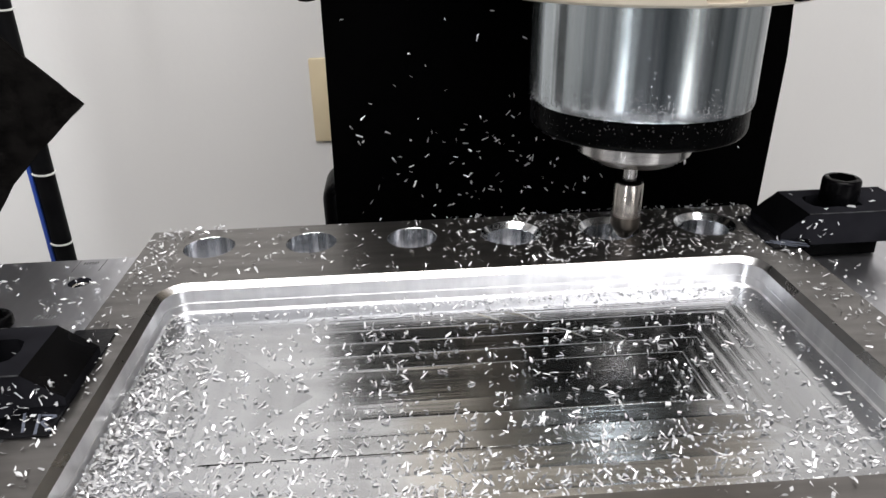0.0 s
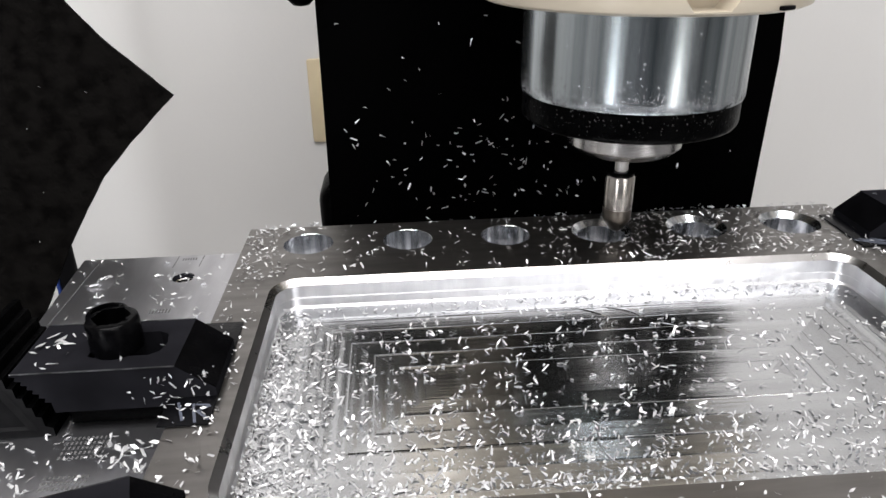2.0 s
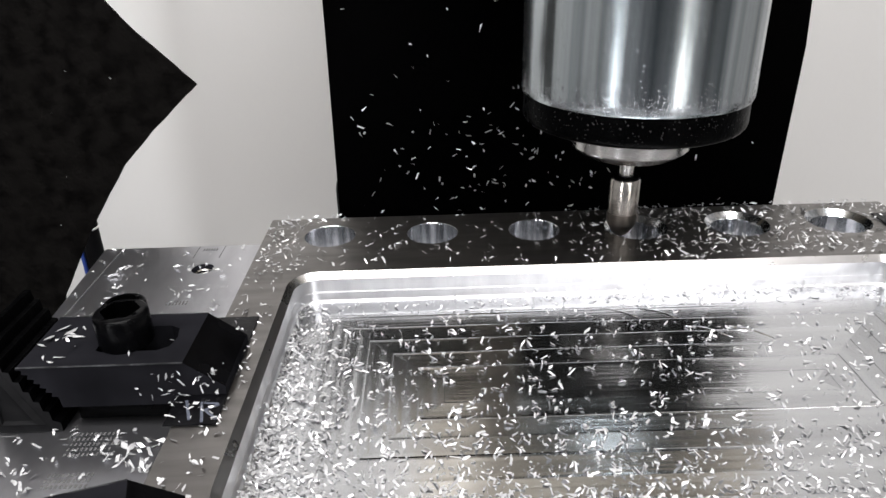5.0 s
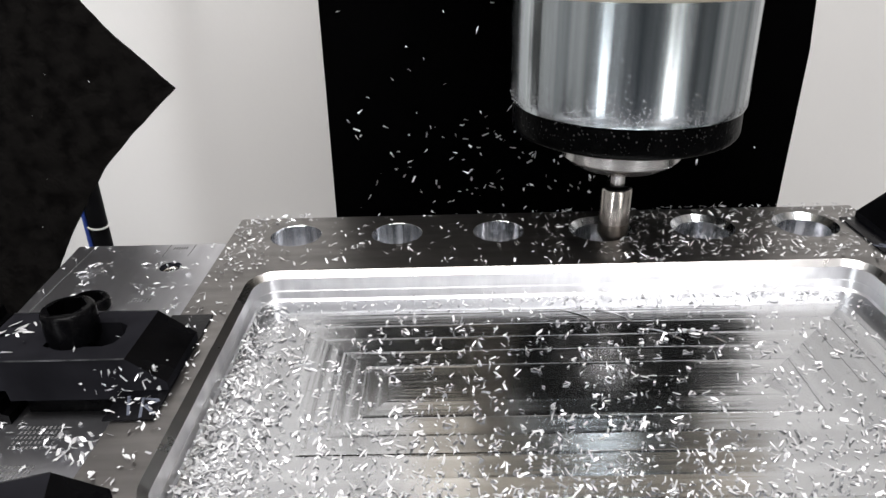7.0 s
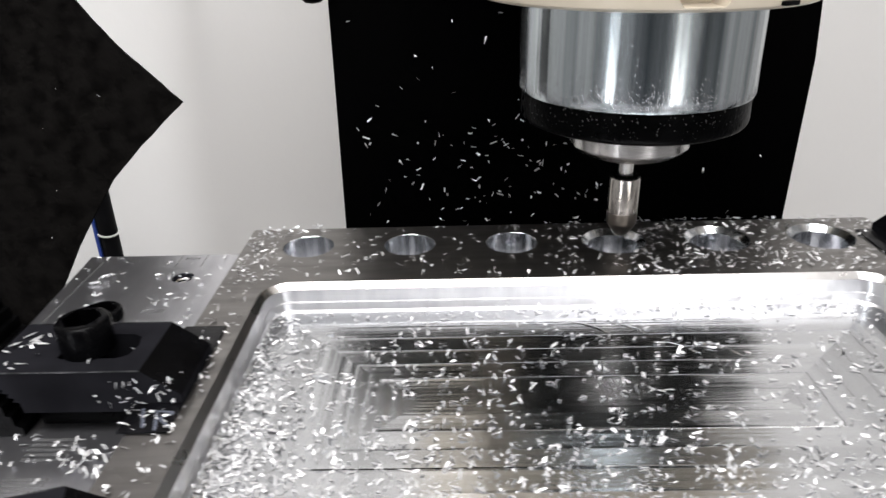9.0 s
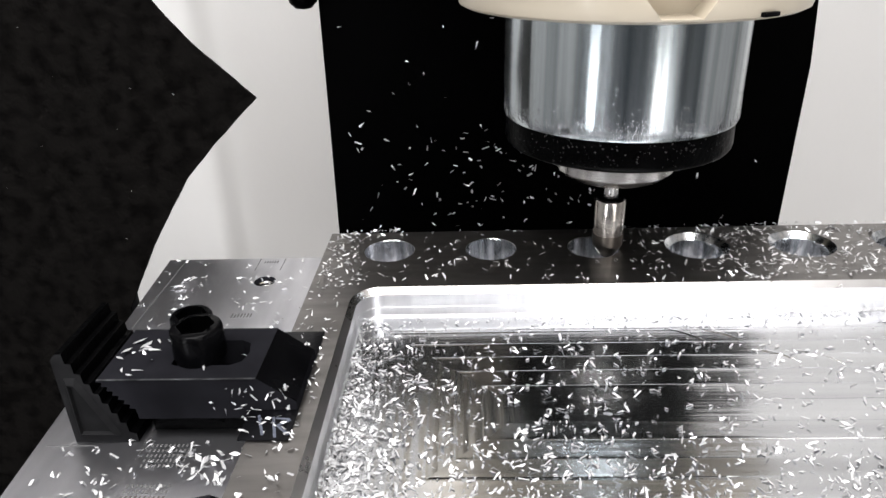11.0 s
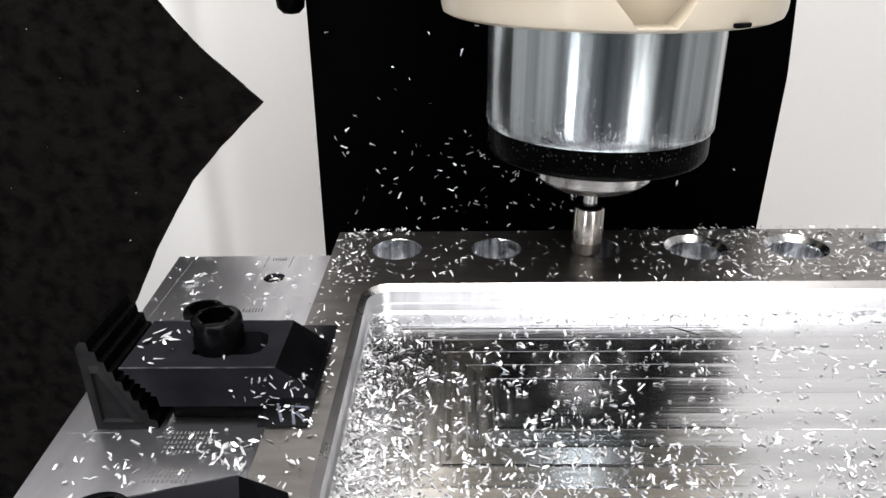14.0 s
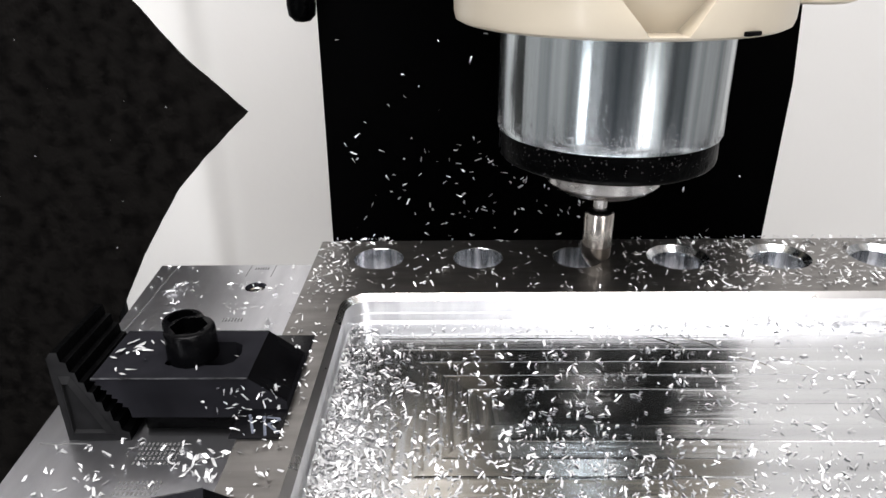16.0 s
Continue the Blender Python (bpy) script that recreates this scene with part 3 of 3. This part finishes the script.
sliding.append(make_screw("cap_screw", (-0.0455, CY - 0.001, 0.0115), 0.0075, 0.0102, "black socket cap screw on the clamp", group="cap screws"))
sliding.append(make_step_block((-0.0815, CY + 0.0002, SZ)))
sliding.append(make_screw("cap_screw", (-0.0708, -0.0405, SZ), 0.0078, 0.004, "black socket cap screw in the fixture plate", group="cap screws"))
sliding.append(make_clamp((0.2425, -0.009, 0), 0, True))
sliding.append(make_screw("cap_screw", (0.2616, -0.0090, 0.0115), 0.0075, 0.0102, "black socket cap screw on the clamp", group="cap screws"))
sliding.append(make_clamp((-0.0205, -0.1638, 0), 17))
sliding.append(make_screw("cap_screw", (-0.0455, -0.1738, 0.0115), 0.0075, 0.0102, "black socket cap screw on the clamp", group="cap screws"))


def make_shim(at, w, d, marks):
    ob = thing("shim_card", "black shim card with pale scribbled strokes", "shim", at, 0)
    card = part("card", box(-w / 2, w / 2, -d / 2, d / 2, 0.0001, 0.0007, 0.0002), CARD, ob)
    for x, y, l, a in marks:
        m = part("stroke", box(-l / 2, l / 2, -0.0004, 0.0004, 0, 0.00012), CHALK, card, "pale pen stroke", 0)
        m.matrix_local = pose(x, y, 0.00072, 0, 0, a)
    return ob


sliding.append(make_shim((-0.0225, -0.092, 0), 0.014, 0.055, [(-0.002, -0.0215, 0.009, 110), (0.002, -0.0225, 0.009, 105), (0.0036, -0.0188, 0.004, 170), (0.0042, -0.0206, 0.0042, 35), (0.0045, -0.0235, 0.006, 135)]))
sliding.append(make_shim((0.2335, -0.012, 0), 0.015, 0.034, [(-0.003, -0.014, 0.012, 150), (0.001, -0.0145, 0.013, 155), (0.003, -0.0125, 0.01, 148), (-0.001, -0.012, 0.01, 160)]))

# ---- the loose rubber apron at the table's end ----
edge = [(0.0, 0.0), (-0.0286, 0.0279), (-0.0392, 0.0408), (-0.0475, 0.052), (-0.075, 0.085), (-0.14, 0.16), (-0.42, 0.16), (-0.42, -0.44), (-0.082, -0.44), (-0.088, -0.2), (-0.0915, -0.13), (-0.0904, -0.1193), (-0.0799, -0.1006), (-0.0692, -0.0812), (-0.057, -0.0626), (-0.0427, -0.0415), (-0.0264, -0.0244), (-0.0127, -0.0116)]
fine = []
rr = random.Random(8)
for p, q in zip(edge, edge[1:] + edge[:1]):
    n = max(1, int(math.dist(p, q) / 0.004))
    for k in range(n):
        j = 0.0002 if k else 0
        fine.append((p[0] + (q[0] - p[0]) * k / n + rr.uniform(-j, j), p[1] + (q[1] - p[1]) * k / n + rr.uniform(-j, j)))
bm = bmesh.new()
vs = [bm.verts.new((x, 0.0, z)) for x, z in fine]
es = [bm.edges.new((vs[k], vs[(k + 1) % len(vs)])) for k in range(len(vs))]
bmesh.ops.triangle_fill(bm, use_beauty=True, edges=es)
bmesh.ops.subdivide_edges(bm, edges=[e for e in bm.edges if e.calc_length() > 0.03], cuts=2, use_grid_fill=True)
bmesh.ops.triangulate(bm, faces=bm.faces[:])
for v in bm.verts:
    v.co.y = 0.25 * v.co.x ** 2 - 0.02 * math.sin(9 * v.co.z) * v.co.x
bmesh.ops.solidify(bm, geom=bm.faces[:], thickness=0.002)
apron = tagged(part("rubber_apron", bm, APRON_MAT), "worn dark rubber apron standing at the table end", "rubber apron")


# ---- chips ----
def chips(name, places, label, size=(0.0013, 0.0033), wide=(0.00038, 0.00088), curl=0.8, seed=1):
    """Curled slivers; each place is (point, normal, lift, scale)."""
    r = random.Random(seed)
    verts, faces = [], []
    for c, nrm, lift, sc in places:
        nrm = Vector(nrm).normalized()
        a = nrm.orthogonal().normalized()
        a.rotate(Matrix.Rotation(r.uniform(0, 2 * math.pi), 3, nrm))
        n2 = (nrm + Vector((r.gauss(0, lift), r.gauss(0, lift), r.gauss(0, lift)))).normalized()
        a = (a - n2 * a.dot(n2)).normalized()
        b = n2.cross(a)
        kind = r.random()
        l, w = (size[0] + (size[1] - size[0]) * r.random() ** 1.5) * sc, r.uniform(*wide) * sc
        segs = 2 if kind > 0.8 else 1
        bend = r.uniform(0.2, 1.0) * curl if kind > 0.8 else 0
        if kind < 0.4:
            l, w = l * 0.65, w * 1.25
        w *= 0.92
        skew, o = r.uniform(-0.7, 0.7) * w, len(verts)
        base = Vector(c) + nrm * (0.0002 + 0.35 * l * abs(a.dot(nrm)) + 0.5 * w * abs(b.dot(nrm)))
        for k in range(segs + 1):
            t = k / segs - 0.5
            up = n2 * abs(bend * l * (t * t - 0.25) * 1.6)
            ww = w * (r.uniform(0.45, 0.65) if 0 < k < segs else r.choice((0.08, 0.4, 0.55, 0.62)))
            mid = base + a * (l * t) + up + b * r.uniform(-0.15, 0.15) * w
            verts += [mid + b * ww + a * skew, mid - b * ww - a * skew]
        for k in range(segs):
            q = o + 2 * k
            faces.append((q, q + 1, q + 3, q + 2))
    return tagged(mesh_of(name, verts, faces, CHIP, False), label, "metal chips", kind="stuff")


def sample(n, x0, x1, y0, y1, density, peak, seed, clump=0.0):
    r = random.Random(seed)
    out = []
    while len(out) < n:
        x, y = r.uniform(x0, x1), r.uniform(y0, y1)
        if r.random() * peak < density(x, y):
            out.append((x, y))
            x, y = x + r.gauss(0, 0.0014), y + r.gauss(0, 0.0014)
            if r.random() < clump and x0 < x < x1 and y0 < y < y1 and density(x, y):
                out.append((x, y))
    return out


UP = (0, 0, 1)
near_left = lambda x: math.exp(-(x - FX0) / 0.0105)
near_front = lambda y: math.exp(-(y - FY0) / 0.013)
dens = lambda x, y: 0.12 + 2.6 * near_left(x) * (0.2 + (FY1 - y) / 0.07) + 2.0 * near_front(y) + 0.06 * math.exp(-((x - 0.095) / 0.055) ** 2) + 0.25 * math.exp(-(FX1 - x) / 0.008) + 0.9 * math.exp(-(FY1 - y) / 0.003) * max(0, min(1, (x - 0.06) / 0.04)) + 0.2 * math.exp(-((y + 0.12) / 0.015) ** 2)
pl = [((x, y, DEEP + 0.00012), UP, 0.45, 0.92) for x, y in sample(4100, FX0 + 0.002, FX1 - 0.002, FY0 + 0.002, FY1 - 0.0015, dens, 6.0, 11, 0.45)]
# fine dust and small heaps along the pocket's edges
dust = lambda x, y: near_left(x) * (0.3 + (FY1 - y) / 0.09) + 0.9 * near_front(y) + 0.5 * math.exp(-(FY1 - y) / 0.004) + 0.02
pl += [((x, y, DEEP + 0.0001), UP, 0.5, 0.42) for x, y in sample(3000, FX0 + 0.001, FX1 - 0.001, FY0 + 0.001, FY1 - 0.001, dust, 3.0, 15, 0.4)]
r = random.Random(19)
for k in range(330):
    u = r.random()
    pl.append(((FX0 + 0.0006 + 0.0016 * u, r.uniform(FY0 + 0.01, FY1 - 0.012), DEEP + 0.0003 + 0.0028 * (1 - u) * r.random()), (0.9, 0, 0.7), 0.5, 0.75))
    if k % 3 == 0:
        pl.append(((FX1 - 0.012 - 0.13 * r.random(), FY1 - 0.0006 - 0.0016 * u, DEEP + 0.0003 + 0.0022 * (1 - u) * r.random()), (0, -0.9, 0.7), 0.5, 0.75))
sliding.append(chips("pocket_chips", pl, "bright aluminium chips scattered in the milled pocket", seed=21))


def on_plate(x, y):
    if KX0 - 0.0015 < x < KX1 + 0.0015 and KY0 - 0.0015 < y < KY1 + 0.0015:
        return 0
    if any(math.hypot(x - PITCH * k, y) < HR + 0.003 for k in range(6)):
        return 0
    if y > KY1:
        back = 0.8 + 0.2 * max(0, min(1, (y + 0.005) / 0.02))
        return 0.2 + back * (1.0 * max(0, min(1, (x - 0.09) / 0.05)) + 1.2 * math.exp(-((x + 0.018) / 0.012) ** 2))
    return 0.45 if x < 0.05 else 0.4


pl = [((x, y, 0), UP, 0.4, 0.9) for x, y in sample(1600, PX0 + 0.001, PX1 - 0.001, PY0 + 0.001, PY1 - 0.001, on_plate, 1.6, 12, 0.25)]
pl += [((x, PY1 - 0.001 + 0.002 * random.random(), 0.0005), UP, 0.9, 0.8) for x in [0.1 + 0.135 * random.random() for k in range(70)] + [-0.026 + 0.03 * random.random() for k in range(22)]]
sliding.append(chips("plate_chips", pl, "bright aluminium chips scattered on the plate top", seed=22))


def on_sub(x, y):
    if x > PX0 - 0.001 and x < PX1 + 0.001:
        return 0
    if y < -0.1 and x < -0.086:
        return 0
    if -0.09 < x < -0.026 and -0.108 < y < -0.079 or math.hypot(x + 0.0708, y + 0.0405) < 0.0085:
        return 0
    if x > PX1 and -0.023 < y < 0.005:
        return 0
    return 0.4 + 2.2 * math.exp(-((x + 0.038) / 0.014) ** 2) * math.exp(-((y + 0.117) / 0.009) ** 2) + (0.4 if x > 0.2 else 0)


pl = [((x, y, SZ), UP, 0.3, 1.1 + 0.7 * math.exp(-((x + 0.038) / 0.014) ** 2 - ((y + 0.117) / 0.009) ** 2)) for x, y in sample(640, SX0 + 0.002, SX1 - 0.02, -0.2, SY1 - 0.001, on_sub, 2.7, 13, 0.3)]
r = random.Random(17)
pl += [((r.gauss(-0.041, 0.008), r.gauss(-0.1165, 0.0045), SZ + r.uniform(0, 0.001)), UP, 0.2, r.uniform(0.8, 1.3)) for k in range(34)]
# small tangled clumps behind the clamp
for k in range(15):
    cx, cy = r.uniform(-0.088, -0.031), r.uniform(-0.072, 0.01)
    if math.hypot(cx + 0.0708, cy + 0.0405) > 0.011:
        pl += [((r.gauss(cx, 0.0016), r.gauss(cy, 0.0016), SZ + r.uniform(0, 0.0012)), UP, 0.6, r.uniform(0.7, 1.15)) for j in range(r.randint(4, 8))]
sliding.append(chips("table_chips", pl, "aluminium chips lying on the fixture plate", curl=1.2, seed=23))
r = random.Random(31)
pl = [((r.uniform(-0.066, -0.03), r.uniform(CY - 0.012, CY + 0.012), 0.0117), UP, 0.25, 1.1) for k in range(11)]
pl = [q for q in pl if math.hypot(q[0][0] + 0.0455, q[0][1] - CY) > 0.009]
pl += [((min(-0.018, r.gauss(-0.026, 0.008)), CY - 0.0136, r.uniform(0.0, 0.009)), (0, -1, 0.1), 0.35, 0.8) for k in range(34)]
pl += [((r.uniform(-0.022, -0.0165), r.uniform(CY - 0.013, CY + 0.013), 0.006), (1, 0, 0.8), 0.2, 0.7) for k in range(6)]
pl += [((r.uniform(-0.031, -0.0155), r.gauss(CY - 0.019, 0.003), 0.0009), UP, 0.3, 0.85) for k in range(16)]
pl += [((r.uniform(-0.018, -0.0125), r.uniform(CY - 0.02, CY + 0.02), 0.0003), UP, 0.3, 0.85) for k in range(14)]
pl += [((r.uniform(-0.069, -0.058), r.uniform(CY - 0.003, CY + 0.011), 0.0118), UP, 0.15, r.uniform(1.2, 1.8)) for k in range(10)]
pl += [((r.uniform(0.239, 0.255), -0.009 - 0.0136, r.uniform(0.0, 0.009)), (0, -1, 0.1), 0.25, 0.9) for k in range(14)]
pl += [((r.uniform(0.244, 0.285), r.uniform(-0.021, 0.003), 0.0117), UP, 0.4, 1.0) for k in range(10)]
sliding.append(chips("clamp_chips", pl, "aluminium chips clinging to the black clamps", curl=1.2, seed=24))


def on_cover(x, z):
    return math.exp(-((x - 0.135) / 0.055) ** 2) * math.exp(-((z + 0.002) / 0.032) ** 2) + 0.06 * (z < 0.08)


pl = [((x, 0.1015 + 0.004 * math.sin(2.4 * (x - 0.044) / 0.2495 + 5 * z), z), (0, -1, 0), 0.3, 0.95) for x, z in sample(150, 0.05, 0.29, -0.06, 0.1, on_cover, 1.1, 14)]
cling = chips("clinging_chips", pl, "aluminium chips stuck to the black rubber sheet", size=(0.0014, 0.0042), wide=(0.0003, 0.0011), curl=1.6, seed=25)
cling.location = (0, -0.0005, 0)
r = random.Random(41)
pl = [((-0.041, -0.003, 0.0035), (0, -1, 0), 0.2, 0.55)]
for k in range(9):
    x, z = r.uniform(-0.2, -0.05), r.uniform(-0.08, 0.07)
    pl.append(((x, 0.25 * x * x - 0.02 * math.sin(9 * z) * x - 0.0026, z), (0, -1, 0), 0.2, r.uniform(0.25, 0.45)))
specks = chips("apron_chips", pl, "a few fine chips stuck to the rubber apron", seed=26)

# seconds, x and y of the sliding table
TABLE = [
    (0, 0.0000, 0.0000), (0.5, 0.0001, 0.0008), (0.83, 0.0001, 0.0008), (1, 0.0095, 0.0005), (1.5, 0.0410, 0.0016),
    (1.56, 0.0432, 0.0017), (2, 0.0435, 0.0017), (2.5, 0.0437, 0.0017), (3, 0.0427, 0.0010), (3.5, 0.0447, -0.0018),
    (4, 0.0470, -0.0040), (4.5, 0.0515, -0.0039), (5, 0.0546, -0.0020), (5.5, 0.0552, 0.0009), (6, 0.0520, 0.0025),
    (6.5, 0.0484, 0.0033), (7, 0.0444, 0.0029), (7.5, 0.0412, 0.0004), (8, 0.0411, -0.0022), (8.5, 0.0420, -0.0018),
    (8.93, 0.0432, -0.0021), (9, 0.0461, -0.0022), (9.5, 0.0789, -0.0005), (9.62, 0.0856, -0.0002), (10, 0.0859, 0.0000),
    (10.5, 0.0859, 0.0000), (11, 0.0854, -0.0003), (11.5, 0.0870, -0.0026), (12, 0.0905, -0.0044), (12.5, 0.0946, -0.0042),
    (13, 0.0974, -0.0024), (13.5, 0.0979, 0.0008), (14, 0.0953, 0.0028), (14.5, 0.0911, 0.0039), (15, 0.0868, 0.0036),
    (15.5, 0.0834, 0.0007), (16, 0.0831, -0.0016),
]
# seconds, height of the milling head
HEAD = [
    (0, -0.0000), (0.5, 0.0056), (1, 0.0071), (1.5, 0.0076), (2, 0.0053),
    (2.5, 0.0007), (3, 0.0005), (3.5, 0.0010), (4, 0.0007), (4.5, 0.0005),
    (5, 0.0002), (5.5, -0.0005), (6, -0.0011), (6.5, -0.0016), (7, -0.0015),
    (7.5, -0.0013), (8, -0.0009), (8.5, 0.0028), (9, 0.0061), (9.5, 0.0067),
    (10, 0.0050), (10.5, 0.0006), (11, 0.0004), (11.5, 0.0006), (12, 0.0005),
    (12.5, 0.0005), (13, 0.0002), (13.5, -0.0001), (14, -0.0010), (14.5, -0.0013),
    (15, -0.0013), (15.5, -0.0014), (16, -0.0006),
]
# seconds, x and z of the corner of the loose rubber apron, its turn in degrees
APRON = [
    (0, -0.0730, 0.0423, 2.0), (0.5, -0.0726, 0.0426, 2.0), (0.83, -0.0723, 0.0420, 2.0), (1, -0.0662, 0.0408, 1.5), (1.5, -0.0280, 0.0483, 0.0),
    (2, -0.0268, 0.0466, 0.0), (2.5, -0.0259, 0.0473, 0.0), (3, -0.0270, 0.0473, 0.0), (3.5, -0.0261, 0.0473, 0.0), (4.5, -0.0200, 0.0460, 1.5),
    (5.5, -0.0170, 0.0440, 1.8), (6, -0.0199, 0.0438, 2.0), (6.5, -0.0235, 0.0437, 2.0), (7, -0.0265, 0.0441, 2.0), (7.5, -0.0311, 0.0431, 2.0),
    (8, -0.0324, 0.0430, 2.0), (8.5, -0.0312, 0.0429, 2.0), (9, -0.0296, 0.0415, 2.0), (9.5, 0.0072, 0.0462, 0.0), (10, 0.0130, 0.0460, 0.0),
    (11, 0.0130, 0.0455, 0.0), (12, 0.0172, 0.0443, 0.0), (12.5, 0.0207, 0.0439, 0.0), (13, 0.0243, 0.0445, 0.0), (13.5, 0.0256, 0.0449, 0.0),
    (14, 0.0230, 0.0447, 0.0), (14.5, 0.0189, 0.0444, 0.0), (15, 0.0145, 0.0444, 0.0), (15.5, 0.0103, 0.0436, 0.0), (16, 0.0091, 0.0432, 0.0),
]


def motions():
    """The sliding table with all that lies on it, the rising head, the swaying apron."""
    for ob in sliding:
        m = ob.matrix_basis.copy()
        walk(ob, [(t, Matrix.Translation((x, y, 0)) @ m) for t, x, y in TABLE])
    for ob in (cutter, nut):
        walk(ob, [(0.1 * k, pose(0, 0, 0, 0, 0, -80 * k)) for k in range(161)])
    walk(head, [(t, pose(AX, AY, z, 0, TRAM, 0)) for t, z in HEAD])
    for ob in (apron, specks):
        walk(ob, [(t, pose(x, 0.087, z, 0, a, 0)) for t, x, z, a in APRON])


motions()
